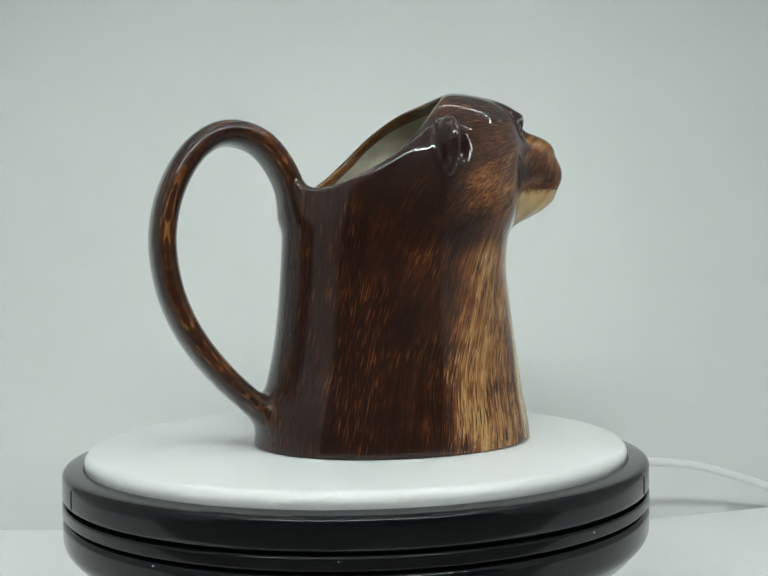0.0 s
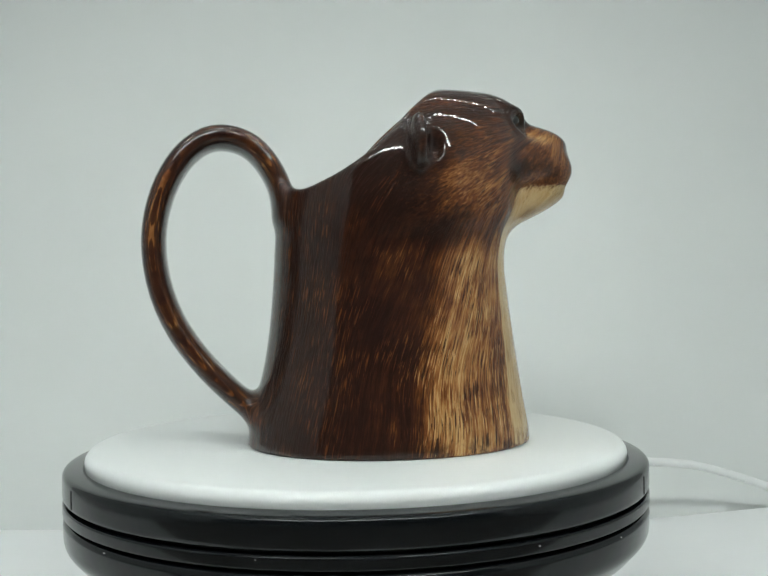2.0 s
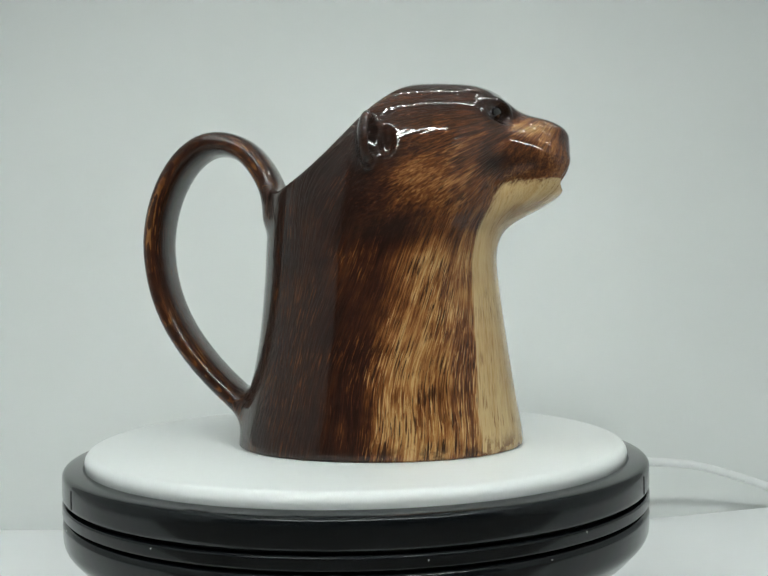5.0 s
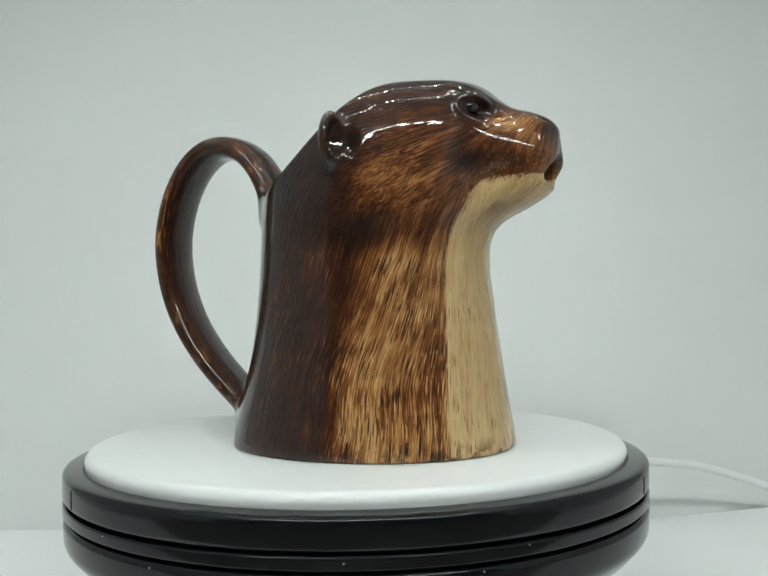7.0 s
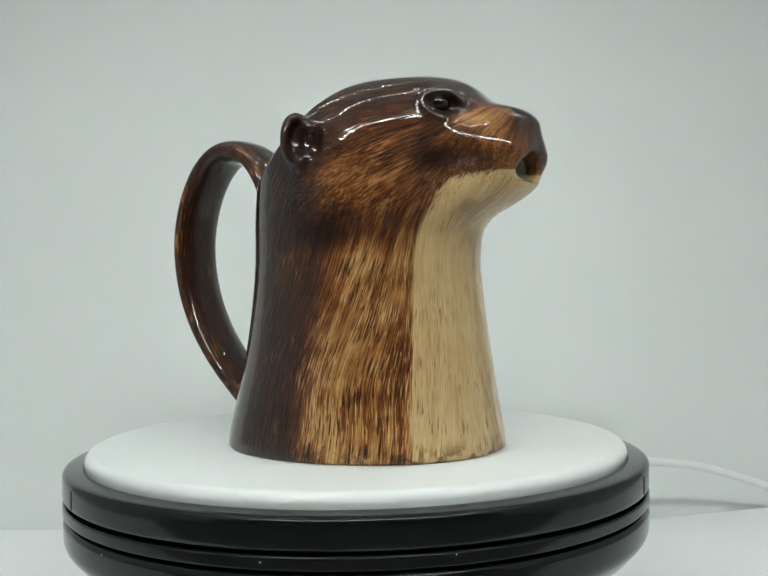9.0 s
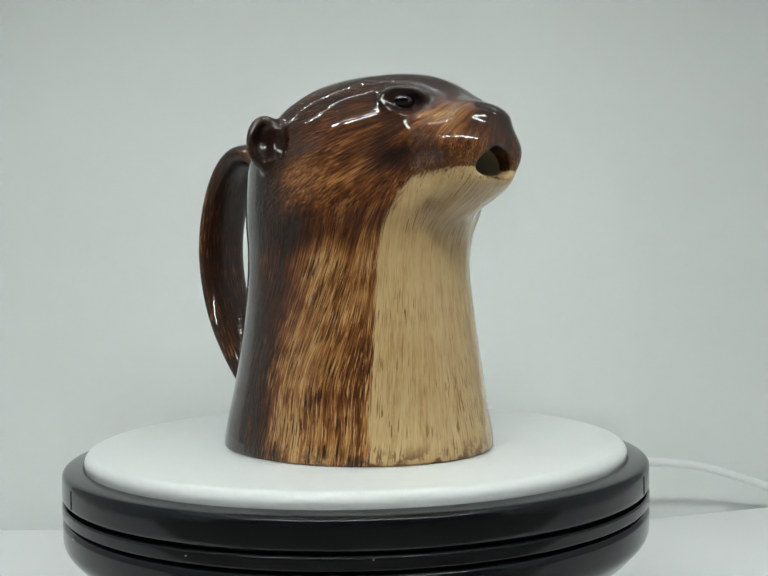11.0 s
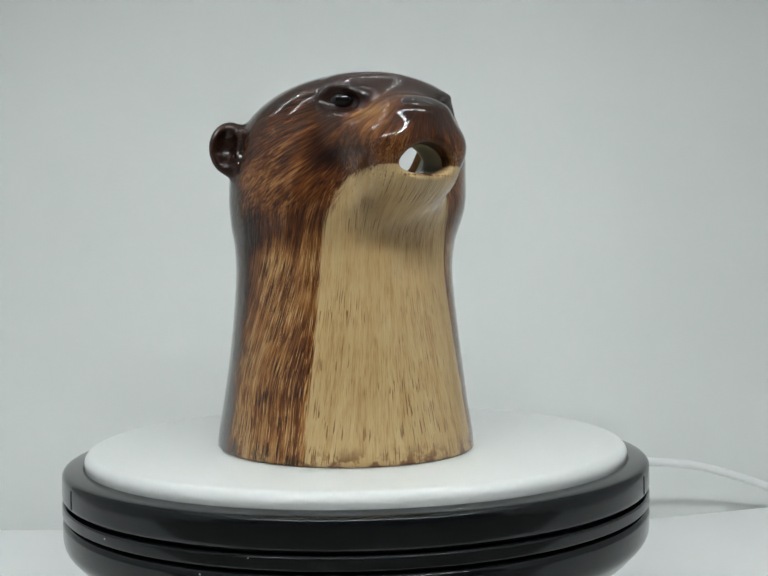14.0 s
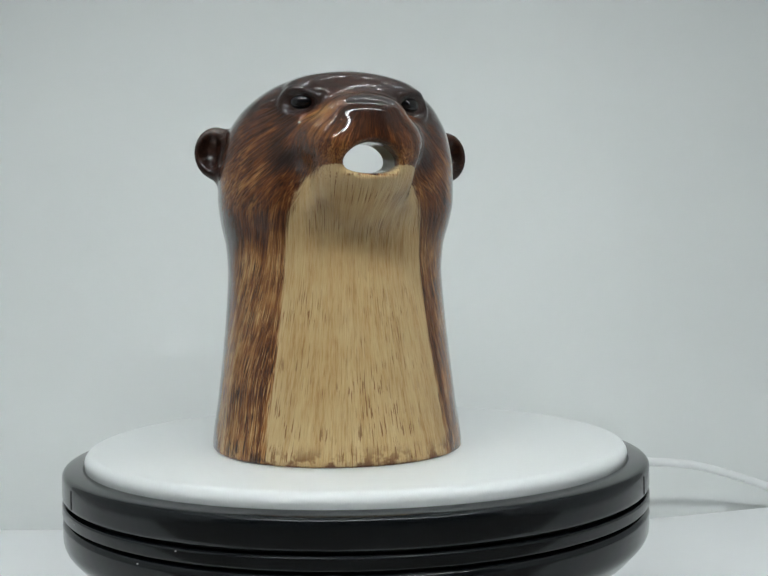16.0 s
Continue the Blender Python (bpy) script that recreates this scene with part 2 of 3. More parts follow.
# ---- the turntable ----
def build_turntable():
    table = new("turntable")
    table.location = (0, 0, FLOOR_Z)
    tagged(table, "low round black turntable with a white top plate", "turntable")
    up = -FLOOR_Z
    # fixed upper ring with a rounded shoulder
    outline = rounded([(0.100, up - 0.0180), (RING_R, up - 0.0180), (RING_R, up - 0.0070), (0.1148, up - 0.0058),
                       (0.1148, up - 0.0110), (0.100, up - 0.0110)], 0.0022)
    ring = part("upper_ring", lathe(outline), RING_BLACK, table, "satin black plastic ring")
    for a in (-27.5, 210.0):
        seam = part("seam", box(bmesh.new(), -0.0006, 0.0002, -0.0003, 0.0003, -0.0038, 0.0032), GROOVE_BLACK, ring, shade=False)
        seam.matrix_basis = pose(RING_R * math.cos(radians(a)), RING_R * math.sin(radians(a)), up - 0.0125, 0, 0, a)
    # dark core seen in the grooves
    part("core", lathe([(0.02, up - 0.052), (0.1195, up - 0.038), (0.1195, up - 0.012), (0.02, up - 0.012)]), GROOVE_BLACK, table)
    part("foot", lathe(rounded([(0.03, 0.0), (0.104, 0.0), (0.104, up - 0.041), (0.03, up - 0.041)], 0.003)), PLATE_WHITE, table,
         "white plastic foot")
    # turning white plate
    outline = [(0.0, -0.0078), (PLATE_R - 0.0022, -0.0078), (PLATE_R - 0.0009, -0.0072), (PLATE_R - 0.0003, -0.0060)]
    for k in range(9):
        a = math.pi / 2 * k / 8
        outline.append((PLATE_R - 0.0038 + 0.0038 * math.cos(a), -0.0038 + 0.0038 * math.sin(a)))
    outline += [(PLATE_R - 0.012, 0.0), (0.05, 0.0), (0.0, 0.0)]
    outline = [(max(r, 1e-5), z + up - 0.0007) for r, z in outline]
    plate = part("plate", lathe(outline, closed=False), PLATE_WHITE, table, "matt white plastic plate")
    # turning middle and lower bands
    mid = part("middle_band", lathe(rounded([(0.110, up - 0.0237), (RING_R, up - 0.0237), (RING_R, up - 0.0191), (0.110, up - 0.0191)], 0.0008)),
               RING_BLACK, table)
    low = part("lower_band", lathe(rounded([(0.09, up - 0.0445), (0.1160, up - 0.0445), (RING_R - 0.0004, up - 0.0360), (RING_R, up - 0.0248), (0.09, up - 0.0248)], 0.003)),
               RING_BLACK, table)
    rng = random.Random(4)
    spots = [(mid, -3.0, -0.0205), (low, -33.5, -0.0262), (low, 9.0, -0.027), (mid, 41.0, -0.021), (low, 62.0, -0.0265), (mid, 70.0, -0.020)]
    for band, a, z in spots:
        bm = bmesh.new()
        bmesh.ops.create_icosphere(bm, subdivisions=1, radius=0.0003)
        for v in bm.verts:
            v.co *= rng.uniform(0.6, 1.2)
        speck = part("dust_speck", bm, DUST, band)
        speck.location = (RING_R * math.sin(radians(a)), -RING_R * math.cos(radians(a)), up + z)
    return plate, mid, low


def build_cables():
    cord = part("power_cable", tube([(0.105, 0.090, -0.052), (0.135, 0.118, -0.044), (0.1611, 0.138, -0.0406), (0.1783, 0.148, -0.0424), (0.2001, 0.155, -0.0453),
                                     (0.2178, 0.162, -0.0500), (0.2355, 0.168, -0.0558), (0.2608, 0.178, -0.0652), (0.2891, 0.188, -0.0769), (0.33, 0.19, -0.0824), (0.40, 0.18, -0.0824)], 0.0025), CABLE_WHITE)
    tagged(cord, "smooth white power cable arching from the turntable", "cable")


# ---- the otter jug ----
def curve_through(xs, ys):
    """A smooth function through knots (monotone cubic)."""
    xs, ys = np.array(xs, float), np.array(ys, float)
    h, d = np.diff(xs), np.diff(ys) / np.diff(xs)
    m = np.zeros_like(ys)
    m[1:-1] = np.where(d[:-1] * d[1:] > 0, 2 * d[:-1] * d[1:] / (d[:-1] + d[1:] + 1e-12), 0)
    m[0], m[-1] = d[0], d[-1]

    def f(v):
        v = np.clip(v, xs[0], xs[-1])
        i = np.clip(np.searchsorted(xs, v) - 1, 0, len(xs) - 2)
        s = (v - xs[i]) / h[i]
        return ((1 + 2 * s) * (1 - s) ** 2 * ys[i] + s * (1 - s) ** 2 * h[i] * m[i]
                + s * s * (3 - 2 * s) * ys[i + 1] + s * s * (s - 1) * h[i] * m[i + 1])
    return f


def smin(a, b, k):
    h = np.clip(0.5 + 0.5 * (b - a) / k, 0, 1)
    return b * (1 - h) + a * h - k * h * (1 - h)


def smax(a, b, k):
    return -smin(-a, -b, k)


def ellipsoid(X, Y, Z, centre, radii, pitch=0.0):
    """Near-distance to an ellipsoid, tipped nose-up by pitch degrees."""
    c, s = math.cos(radians(pitch)), math.sin(radians(pitch))
    x, y, z = X - centre[0], Y - centre[1], Z - centre[2]
    x, z = c * x + s * z, -s * x + c * z
    k0 = np.sqrt((x / radii[0]) ** 2 + (y / radii[1]) ** 2 + (z / radii[2]) ** 2)
    k1 = np.sqrt((x / radii[0] ** 2) ** 2 + (y / radii[1] ** 2) ** 2 + (z / radii[2] ** 2) ** 2)
    return k0 * (k0 - 1) / (k1 + 1e-9)


# profile of the neck and head in millimetres, by height
FRONT = curve_through([-4, 0, 20, 40, 60, 75, 86, 96, 110, 125, 135, 141, 146, 148.3], [59.8, 59.8, 57, 54, 51.4, 50, 50.2, 53, 56, 58.5, 58, 54.5, 46.5, 30])
BACK = curve_through([-4, 0, 10, 22, 35, 50, 70, 88, 100, 115, 130, 140, 146, 148.3], [-60.6, -60.6, -59.2, -56.2, -53.1, -50.8, -49.0, -47.9, -46.5, -45, -39, -28, -8, 20])
HALF = curve_through([-4, 0, 20, 40, 60, 72, 82, 92, 102, 113, 124, 133, 140, 145, 148.3], [51.7, 51.7, 49.3, 47.0, 45.2, 44.6, 45.2, 47.3, 48.5, 48.6, 46.2, 41.2, 34, 24, 6])
LIP = curve_through([-70, -50, -38, -29.5, -17, -6, 4.4, 15, 22, 27, 34, 45, 110], [104, 104.3, 105.0, 107.9, 115.1, 124.6, 135.3, 144.0, 147.6, 150, 158, 175, 240])
HANDLE = [(-46, 10), (-56, 13.5), (-64.5, 20.5), (-77, 33), (-88, 48), (-95, 64), (-97.9, 81), (-96.8, 95.5), (-92.4, 109), (-85.2, 120.2),
          (-76.2, 126.8), (-66.8, 127.8), (-57.5, 124.2), (-50.3, 116.2), (-45.4, 106), (-43.5, 96)]
MOUTH_A, MOUTH_B = (86.0, 108.6), (30.0, 114.5)
EYES_AT = (47.6, 18.9, 132.9)
EARS_AT = (4.2, 48.6, 120.2)


def jug_fields(X, Y, Z):
    """The solid parts of the jug as near-distance fields."""
    zz = np.clip(Z, -4, 148.2)
    xf, xb, w = FRONT(zz), BACK(zz), HALF(zz)
    cx, ax = (xf + xb) / 2, np.maximum((xf - xb) / 2, 1)
    power = np.where(X < cx, 2.06 - 0.26 * np.clip(Z / 90, 0, 1), 2.06 + 0.24 * np.exp(-((Z - 96) / 13) ** 2))
    g = (np.abs((X - cx) / ax) ** power + np.abs(Y / np.maximum(w, 1)) ** power) ** (1 / power)
    neck = (g - 1) * np.minimum(ax, w)
    neck = smax(neck, Z - 148.0, 3)
    A = np.abs(Y)
    # muzzle, lip puffs, bridge and chin
    skull = smin(neck, ellipsoid(X, Y, Z, (54, 0, 119), (23.5, 21, 12.5), -4), 12)
    skull = smin(skull, ellipsoid(X, A, Z, (63.5, 9.0, 116.0), (15.0, 11.0, 9.0), -6), 8)
    skull = smin(skull, ellipsoid(X, Y, Z, (62, 0, 128.0), (16, 11.5, 4.8), -14), 7)
    skull = smin(skull, ellipsoid(X, Y, Z, (69.8, 0, 125.2), (8.0, 10.0, 4.8), -8), 8)
    skull = smin(skull, ellipsoid(X, Y, Z, (60.3, 0, 100.8), (18.2, 15.5, 6.8), 22), 14)
    # brow ridge, then the eye hollows
    skull = smin(skull, ellipsoid(X, A, Z, (47, 15, 137.5), (10, 10, 4), -25), 5)
    skull = smax(skull, -ellipsoid(X, A, Z, (58.0, 21.5, 131.5), (7.0, 6.0, 3.4), -15), 5)
    # raised lids round the eyes
    lid = np.abs(ellipsoid(X, A, Z, (50.5, 21.0, 132.8), (8.4, 8.0, 5.4), -12)) - 0.6
    skull = smin(skull, smax(lid, skull - 0.6, 1.0), 1.8)
    # crease at the corner of the mouth
    skull = smax(skull, -ellipsoid(X, A, Z, (62, 24.0, 107.5), (10, 4.5, 2.2), 20), 5)
    ear_disc = ellipsoid(X, A, Z, EARS_AT, (3.9, 9.2, 10.8))
    ear = smax(ear_disc, -ellipsoid(X, A, Z, (9.4, 51.0, 120.4), (6.9, 5.8, 7.8)), 1.6)
    solid = smin(skull, ear, 4)
    solid = smax(solid, -ellipsoid(X, A, Z, (11.2, 46.9, 119.8), (2.8, 2.2, 6.0)), 2)
    return solid, skull, neck, ear_disc


def handle_field(X, Y, Z):
    """The strap handle: distance to its spine in the middle plane, flattened sideways."""
    pts = [Vector(p) for p in HANDLE]
    spine = []
    for i in range(len(pts) - 1):
        a, b, c, d = pts[max(i - 1, 0)], pts[i], pts[i + 1], pts[min(i + 2, len(pts) - 1)]
        for k in range(3):
            s = k / 3
            spine.append(0.5 * (2 * b + (c - a) * s + (2 * a - 5 * b + 4 * c - d) * s * s + (3 * b - a - 3 * c + d) * s ** 3))
    spine.append(pts[-1])
    x, z = X[:, :1, :], Z[:, :1, :]
    best, along = np.full(x.shape, 1e9), np.zeros(x.shape)
    run = 0.0
    for a, b in zip(spine, spine[1:]):
        dx, dz = b[0] - a[0], b[1] - a[1]
        length = math.hypot(dx, dz)
        s = np.clip(((x - a[0]) * dx + (z - a[1]) * dz) / length ** 2, 0, 1)
        d = np.hypot(x - a[0] - s * dx, z - a[1] - s * dz)
        along = np.where(d < best, run + s * length, along)
        best = np.minimum(best, d)
        run += length
    thick, wide = 5.1, 12.4
    q = ((best / thick) ** 2.4 + (np.abs(Y) / wide) ** 2.4) ** (1 / 2.4)
    return (q - 1) * thick, along


def surface_net(F, origin, step):
    """A quad mesh of the zero surface of a grid of values (a surface net)."""
    inside = F < 0
    cell = np.zeros(tuple(n - 1 for n in F.shape), np.int32)
    for i in (0, 1):
        for j in (0, 1):
            for k in (0, 1):
                cell += inside[i:F.shape[0] - 1 + i, j:F.shape[1] - 1 + j, k:F.shape[2] - 1 + k]
    mixed = (cell > 0) & (cell < 8)
    ids = np.full(cell.shape, -1, np.int64)
    at = np.argwhere(mixed)
    ids[mixed] = np.arange(len(at))
    total, weight = np.zeros((len(at), 3)), np.zeros(len(at))
    corners = [(i, j, k) for i in (0, 1) for j in (0, 1) for k in (0, 1)]
    for c in corners:
        for axis in range(3):
            if c[axis]:
                continue
            e = list(c)
            e[axis] = 1
            a = F[at[:, 0] + c[0], at[:, 1] + c[1], at[:, 2] + c[2]]
            b = F[at[:, 0] + e[0], at[:, 1] + e[1], at[:, 2] + e[2]]
            cross = (a < 0) != (b < 0)
            s = np.where(cross, a / np.where(a == b, 1, a - b), 0)
            p = np.repeat(np.array([c], float), len(at), 0)
            p[:, axis] = s
            total += p * cross[:, None]
            weight += cross
    verts = (at + total / weight[:, None]) * step + np.array(origin)
    quads = []
    for axis in range(3):
        u, v = (axis + 1) % 3, (axis + 2) % 3
        lo = [slice(None)] * 3
        hi = [slice(None)] * 3
        lo[axis], hi[axis] = slice(0, -1), slice(1, None)
        change = np.argwhere(inside[tuple(lo)] != inside[tuple(hi)])
        ok = (change[:, u] > 0) & (change[:, v] > 0) & (change[:, u] < F.shape[u] - 1) & (change[:, v] < F.shape[v] - 1)
        change = change[ok]
        flip = inside[change[:, 0], change[:, 1], change[:, 2]]
        ring = []
        for du, dv in ((-1, -1), (0, -1), (0, 0), (-1, 0)):
            q = change.copy()
            q[:, u] += du
            q[:, v] += dv
            ring.append(ids[q[:, 0], q[:, 1], q[:, 2]])
        ring = np.stack(ring, 1)
        ring[~flip] = ring[~flip][:, ::-1]
        quads.append(ring)
    return verts, np.concatenate(quads)


def sample(F, P, origin, step):
    """Values of a grid at points, by linear interpolation."""
    q = (P - np.array(origin)) / step
    i = np.clip(q.astype(int), 0, np.array(F.shape) - 2)
    f = q - i
    out = 0
    for a in (0, 1):
        for b in (0, 1):
            for c in (0, 1):
                wgt = (f[:, 0] if a else 1 - f[:, 0]) * (f[:, 1] if b else 1 - f[:, 1]) * (f[:, 2] if c else 1 - f[:, 2])
                out = out + wgt * F[i[:, 0] + a, i[:, 1] + b, i[:, 2] + c]
    return out


def ramp01(v, lo, hi):
    s = np.clip((v - lo) / (hi - lo), 0, 1)
    return s * s * (3 - 2 * s)


def spot(P, centre, radii):
    """A soft mirrored patch of paint, 1 in its middle."""
    d = np.stack([P[:, 0], np.abs(P[:, 1]), P[:, 2]], 1) - np.array(centre)
    return np.exp(-((d / np.array(radii)) ** 2).sum(1))


def paint(P, is_handle, along):
    """Which tone goes where: 0 dark brown, 1 tan; and the pale throat."""
    x, y, z = P[:, 0], P[:, 1], P[:, 2]
    a = np.abs(y)
    bound = curve_through([-2, 0, 40, 70, 88, 100, 107, 110], [35, 35, 30, 26.5, 25.5, 22.5, 17, 8])(z)
    throat = 0.5 + (bound - a) / (6.0 + 9.0 * ramp01(z, 82, 98))
    throat = np.minimum(throat, 0.5 + (107.3 - z) / 3.0)
    throat = np.minimum(throat, (x - 20) / 10)
    throat -= 1.3 * spot(P, (76, 0, 103.6), (7, 12, 1.7))
    edge_x = curve_through([0, 30, 60, 80, 95, 150], [8, 6, 12, 16, 20, 20])(z)
    body = 0.015 + 0.585 * ramp01(x, edge_x - 9, edge_x + 7) + 0.14 * ramp01(x, -34, 0)
    body -= 0.13 * np.exp(-((a - bound - 4) / 3.0) ** 2) * ramp01(x, 25, 40) * ramp01(z, 80, 55)
    head = 0.30 + 0.25 * np.exp(-((z - 106 - 0.25 * (x - 25)) / 12) ** 2) * ramp01(x, -2, 18)
    head -= 0.18 * ramp01(z, 132, 146)
    head += 0.50 * spot(P, (61, 16, 127), (12, 7, 3.6))
    head += 0.10 * spot(P, (38, 40, 103), (16, 10, 8))
    head -= 0.40 * spot(P, (79, 0, 125), (8, 13, 6))
    head -= 0.04 * spot(P, (72, 10, 117), (12, 12, 8))
    head += 0.05 * spot(P, (70, 6, 131), (12, 8, 5))
    head -= 0.55 * spot(P, (51, 28, 112.5), (8, 8, 4.6))
    head -= 0.80 * spot(P, (51.5, 22, 134.0), (9.5, 9, 5.2))
    head -= 0.35 * spot(P, (8, 48, 118), (12, 12, 16))
    head -= 0.25 * ramp01(x, 10, -12)
    up = ramp01(z - 0.25 * (x - 20), 80, 102)
    tone = body * (1 - up) + head * up
    # darker band across the front half of the neck, just below the head
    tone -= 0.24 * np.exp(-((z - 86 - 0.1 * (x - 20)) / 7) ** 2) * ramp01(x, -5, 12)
    tone = np.where(is_handle, 0.07 + 0.15 * ramp01(a, 7.5, 12), tone)
    foot = ramp01(z, 9, 1)
    # brush directions: down the neck, leaning forward beside the throat, and in arcs over the head
    theta = np.arctan2(y, x - 0.12 * z + 4)
    lean = np.tanh(y / 16) * (0.05 + 0.25 * ramp01(a, bound - 2, bound + 9) * ramp01(z, 8, 45) * ramp01(x, -32, 0))
    low = np.stack([theta * 52 + lean * (z - 40), np.zeros_like(z), z * 0.060], 1)
    dx, dz = x - 80.0, z - 140.0
    reach = np.sqrt(dx * dx + y * y + dz * dz)
    head_c = np.stack([np.arctan2(-dz, -dx) * 48, y / reach * 40, reach * 0.055], 1)
    low = np.where(is_handle[:, None], np.stack([y * 1.5 + x * 0.1, np.zeros_like(z) + 7, along * 0.055], 1), low)
    mix = np.where(is_handle, 0, ramp01(z - 0.3 * (x - 20), 78, 102) * ramp01(x, -14, 8))
    smudge = 1.0 * ramp01(z, 1.8, 0.5) + 0.14 * spot(P, (52, 4, 82), (30, 16, 10)) + 0.5 * spot(P, (60, 18, 96), (10, 8, 6))
    return throat, tone, foot, low, head_c, mix, smudge


def mesh_part(name, verts, normals, quads, keep, fields, material, parent, label=""):
    """One part cut out of the jug's surface, keeping its smooth normals and paint fields."""
    faces = quads[keep]
    used, inverse = np.unique(faces, return_inverse=True)
    faces = inverse.reshape(-1, 4)
    mesh = bpy.data.meshes.new(name)
    mesh.vertices.add(len(used))
    mesh.vertices.foreach_set("co", (verts[used] * np.array(JUG_SCALE) * MM).ravel())
    mesh.loops.add(faces.size)
    mesh.loops.foreach_set("vertex_index", faces.ravel().astype(np.int32))
    mesh.polygons.add(len(faces))
    mesh.polygons.foreach_set("loop_start", np.arange(0, faces.size, 4, dtype=np.int32))
    mesh.update(calc_edges=True)
    mesh.validate()
    smooth(mesh)
    mesh.normals_split_custom_set_from_vertices(normals[used])
    for key, values in fields.items():
        values = values[used]
        if values.ndim == 2:
            mesh.attributes.new(key, "FLOAT_VECTOR", "POINT").data.foreach_set("vector", values.astype(np.float32).ravel())
        else:
            mesh.attributes.new(key, "FLOAT", "POINT").data.foreach_set("value", values.astype(np.float32))
    mesh.materials.append(material)
    ob = new(name, mesh)
    ob.parent = parent
    return tagged(ob, label)


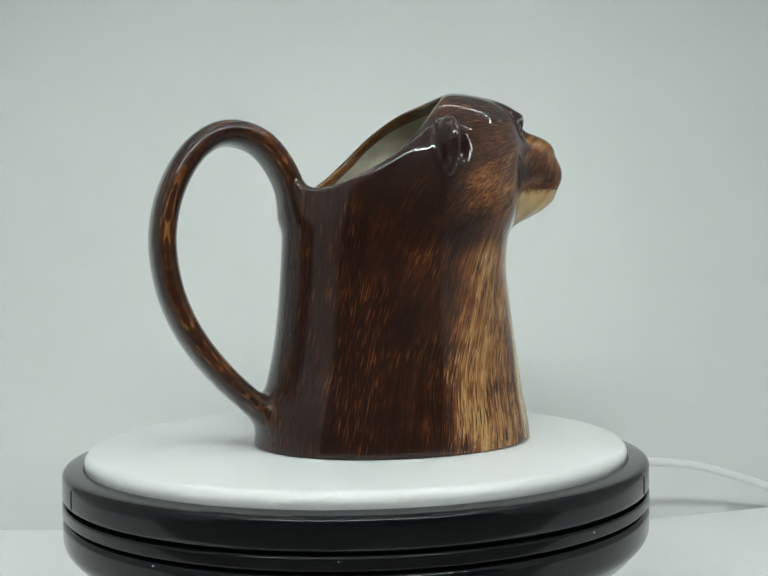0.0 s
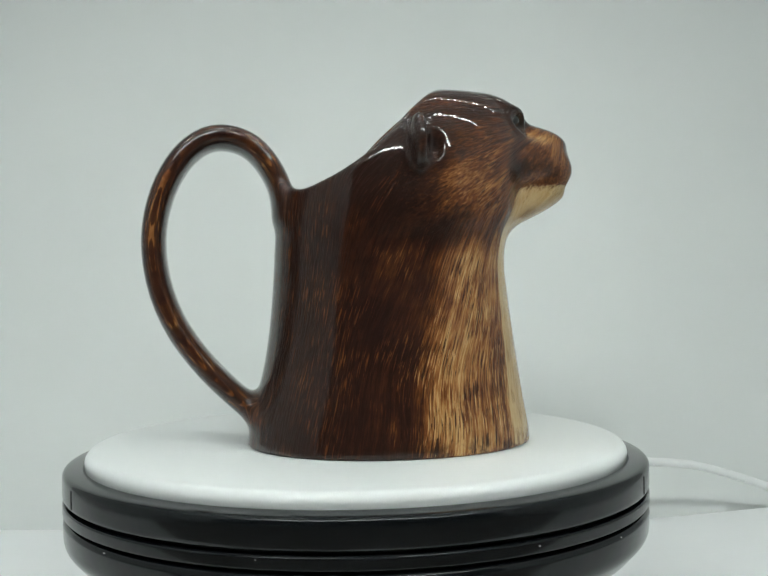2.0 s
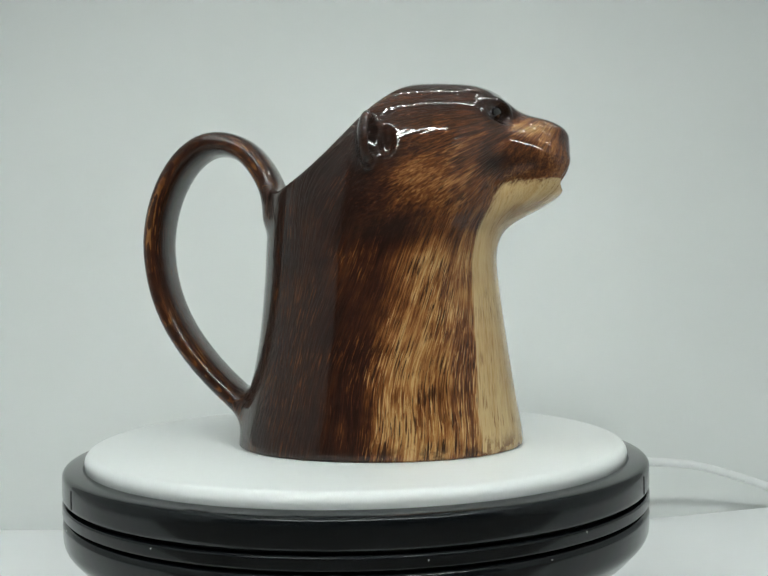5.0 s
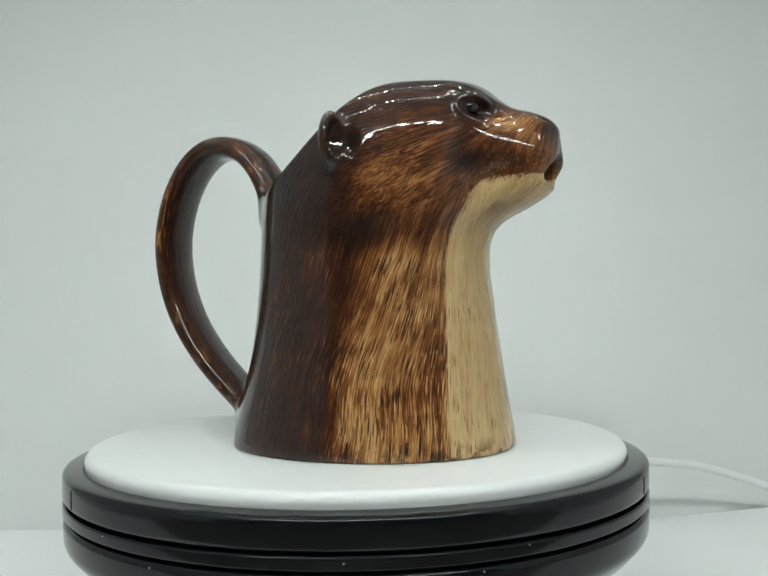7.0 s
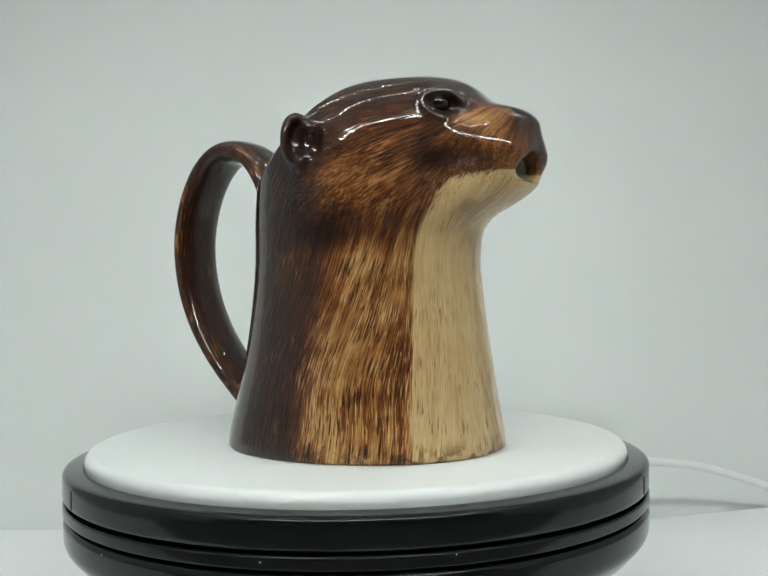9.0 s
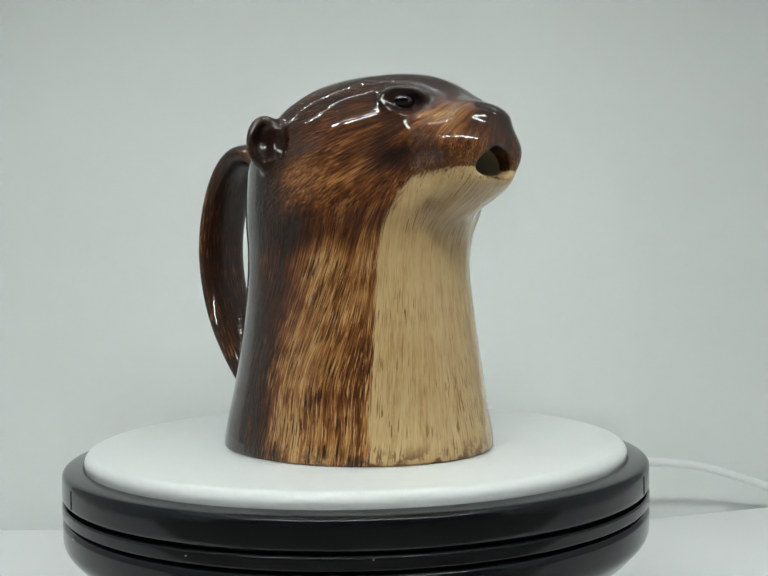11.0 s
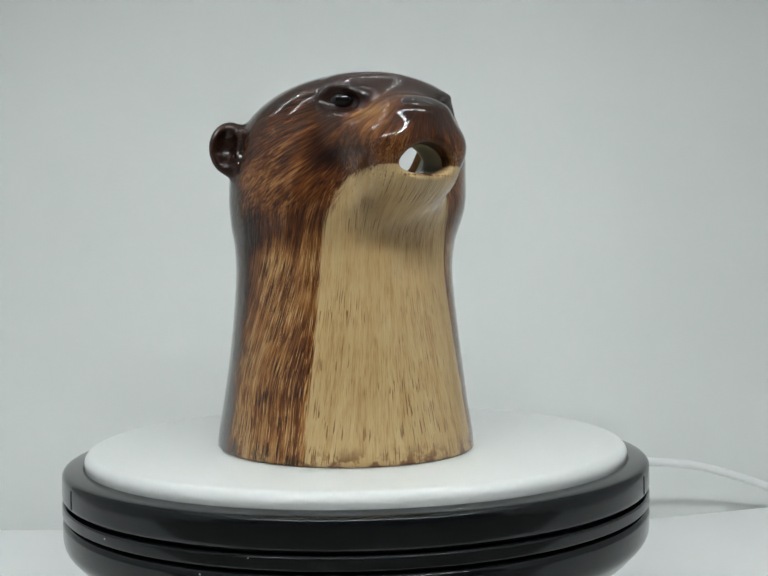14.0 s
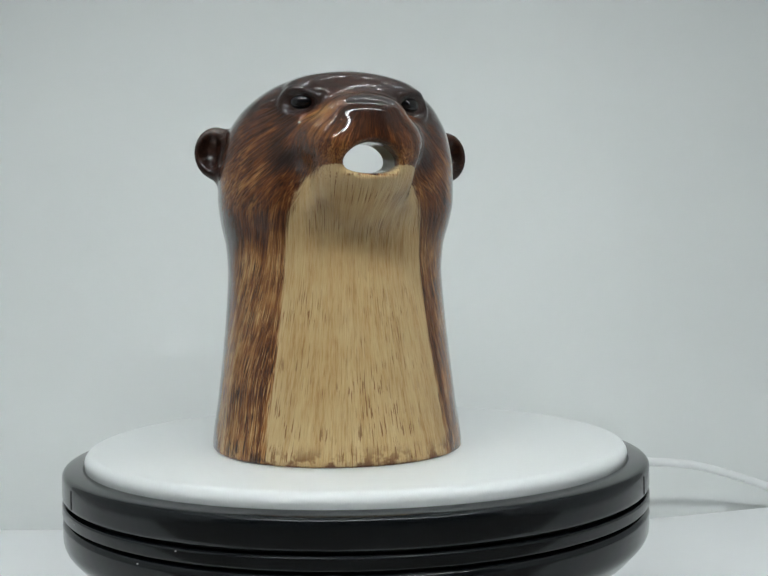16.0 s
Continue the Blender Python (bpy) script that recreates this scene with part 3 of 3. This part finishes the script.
def build_jug():
    step = 0.95
    origin = np.array([-108.0, -63.0, -4.0])
    shape = [int(n / step) for n in (194, 126, 157)]
    gx, gy, gz = (np.arange(n) * step + o for n, o in zip(shape, origin))
    X, Y, Z = np.meshgrid(gx, gy, gz, indexing="ij", sparse=True)
    X, Y, Z = (np.broadcast_to(v, shape) for v in (X, Y, Z))
    solid, skull, neck, ear = jug_fields(X, Y, Z)
    lip = LIP(gx)
    slope = np.sqrt(1 + np.gradient(lip, gx) ** 2)
    cut = (Z - lip[:, None, None]) / slope[:, None, None]
    handle, along = handle_field(X, Y, Z)
    # hollow: the skull drawn in by the wall's thickness
    grad = np.gradient(skull, step)
    dist = skull / np.sqrt(sum(g * g for g in grad) + 0.02)
    hollow = smax(dist + 4.6, 6.0 - Z, 4)
    hollow = smax(hollow, X - 56, 4)
    hollow = smax(hollow, 3.5 - ellipsoid(X, np.abs(Y), Z, (15.5, 46.5, 120.5), (5.5, 4.0, 8.0)), 3)
    # the pouring hole through the mouth
    s = np.clip((MOUTH_A[0] - X) / (MOUTH_A[0] - MOUTH_B[0]), 0, 1)
    mid = MOUTH_A[1] + s * (MOUTH_B[1] - MOUTH_A[1])
    wide = 8.2 + 2.0 * ramp01(X, 58, 80)
    q = ((np.abs(Y) / wide) ** 2 + (np.abs(Z - mid + 0.03 * Y * Y * 0.5) / 5.3) ** 2) ** 0.5
    mouth = smax((q - 1) * 5.3, MOUTH_B[0] - X, 2)
    hollow = smin(hollow, mouth, 3)
    outer = smax(solid, cut, 2.5)
    whole = smin(outer, handle, 6)
    whole = smax(whole, -hollow, 2.6)
    whole = smax(whole, -Z, 0.9)
    verts, quads = surface_net(whole, origin, step)
    grad = [g.astype(np.float32) for g in np.gradient(whole, step)]
    for _ in range(3):
        value = sample(whole, verts, origin, step)
        n = np.stack([sample(g, verts, origin, step) for g in grad], 1)
        verts = verts - n * (value / np.maximum((n * n).sum(1), 0.05))[:, None] * 0.7
    normals = n / np.linalg.norm(n, axis=1)[:, None]
    in_handle = sample(handle, verts, origin, step) < sample(outer, verts, origin, step)
    inner = sample(hollow, verts, origin, step)
    run = sample(np.broadcast_to(along, shape), verts, origin, step)
    is_lining = (inner < 1.3) & (verts[:, 2] > 4)
    in_mouth = is_lining & (verts[:, 0] > 52)
    is_ear = (sample(ear, verts, origin, step) < 1.2) & (np.abs(verts[:, 1]) > 44.5)
    throat, tone, foot, low, head_c, mix, smudge = paint(verts, in_handle, run)
    rim = ramp01(LIP(verts[:, 0]) - verts[:, 2], 9, 3)
    fields = {"cream": throat, "tone": tone, "foot": foot, "fur_low": low, "fur_head": head_c, "fur_mix": mix, "rim": rim, "smudge": smudge}
    kind = np.zeros(len(verts), int)
    kind[in_handle] = 1
    kind[is_ear & (verts[:, 1] < 0)] = 2
    kind[is_ear & (verts[:, 1] > 0)] = 3
    kind[is_lining & ~(in_mouth & (verts[:, 0] > 72))] = 4
    nose = np.sqrt(((verts[:, 0] - 76.5) / 7.0) ** 2 + (verts[:, 1] / 9.5) ** 2 + ((verts[:, 2] - 129.6) / 2.9) ** 2) < 1
    kind[nose & (kind == 0)] = 5
    face_kind = np.sort(kind[quads], axis=1)[:, 1]
    jug = new("otter_jug")
    tagged(jug, "glossy brown ceramic jug shaped as an otter head", "jug")
    names = [("body", GLAZE, "brushed brown body with a cream throat"), ("handle", GLAZE, "dark brown looped strap handle"), ("ear", GLAZE, ""),
             ("ear", GLAZE, ""), ("lining", LINING, "pale grey-beige glazed inside"), ("nose", NOSE_BROWN, "dark brown glazed nose")]
    for i, (name, material, label) in enumerate(names):
        mesh_part(name, verts, normals, quads, face_kind == i, fields, material, jug, label)
    for side in (-1, 1):
        bm = bmesh.new()
        bmesh.ops.create_uvsphere(bm, u_segments=32, v_segments=20, radius=1.0)
        for v in bm.verts:
            v.co = Vector((v.co.x * 5.9, v.co.y * 5.9, v.co.z * 4.3)) * MM
        eye = part("eye", bm, EYE_BLACK, jug, "glossy black glazed eye")
        eye.matrix_basis = pose(EYES_AT[0] * JUG_SCALE[0] * MM, side * EYES_AT[1] * JUG_SCALE[1] * MM, EYES_AT[2] * JUG_SCALE[2] * MM, 0, -10, 20 * side)
    return jug


build_tent()
build_strips()
PLATE, MIDDLE, LOWER = build_turntable()
build_cables()
JUG = build_jug()


def motions():
    times = [i for i in range(0, 17)]
    rows = []
    for t in times:
        turn = Matrix.Rotation(radians(TURN_START + TURN_RATE * t), 4, "Z")
        rows.append((t, turn @ Matrix.Translation((JUG_AT[0], JUG_AT[1], -0.0007))))
    walk(JUG, rows)
    for ob in (PLATE, MIDDLE, LOWER):
        walk(ob, [(t, pose(0, 0, 0, 0, 0, TURN_RATE * t)) for t in times])


motions()
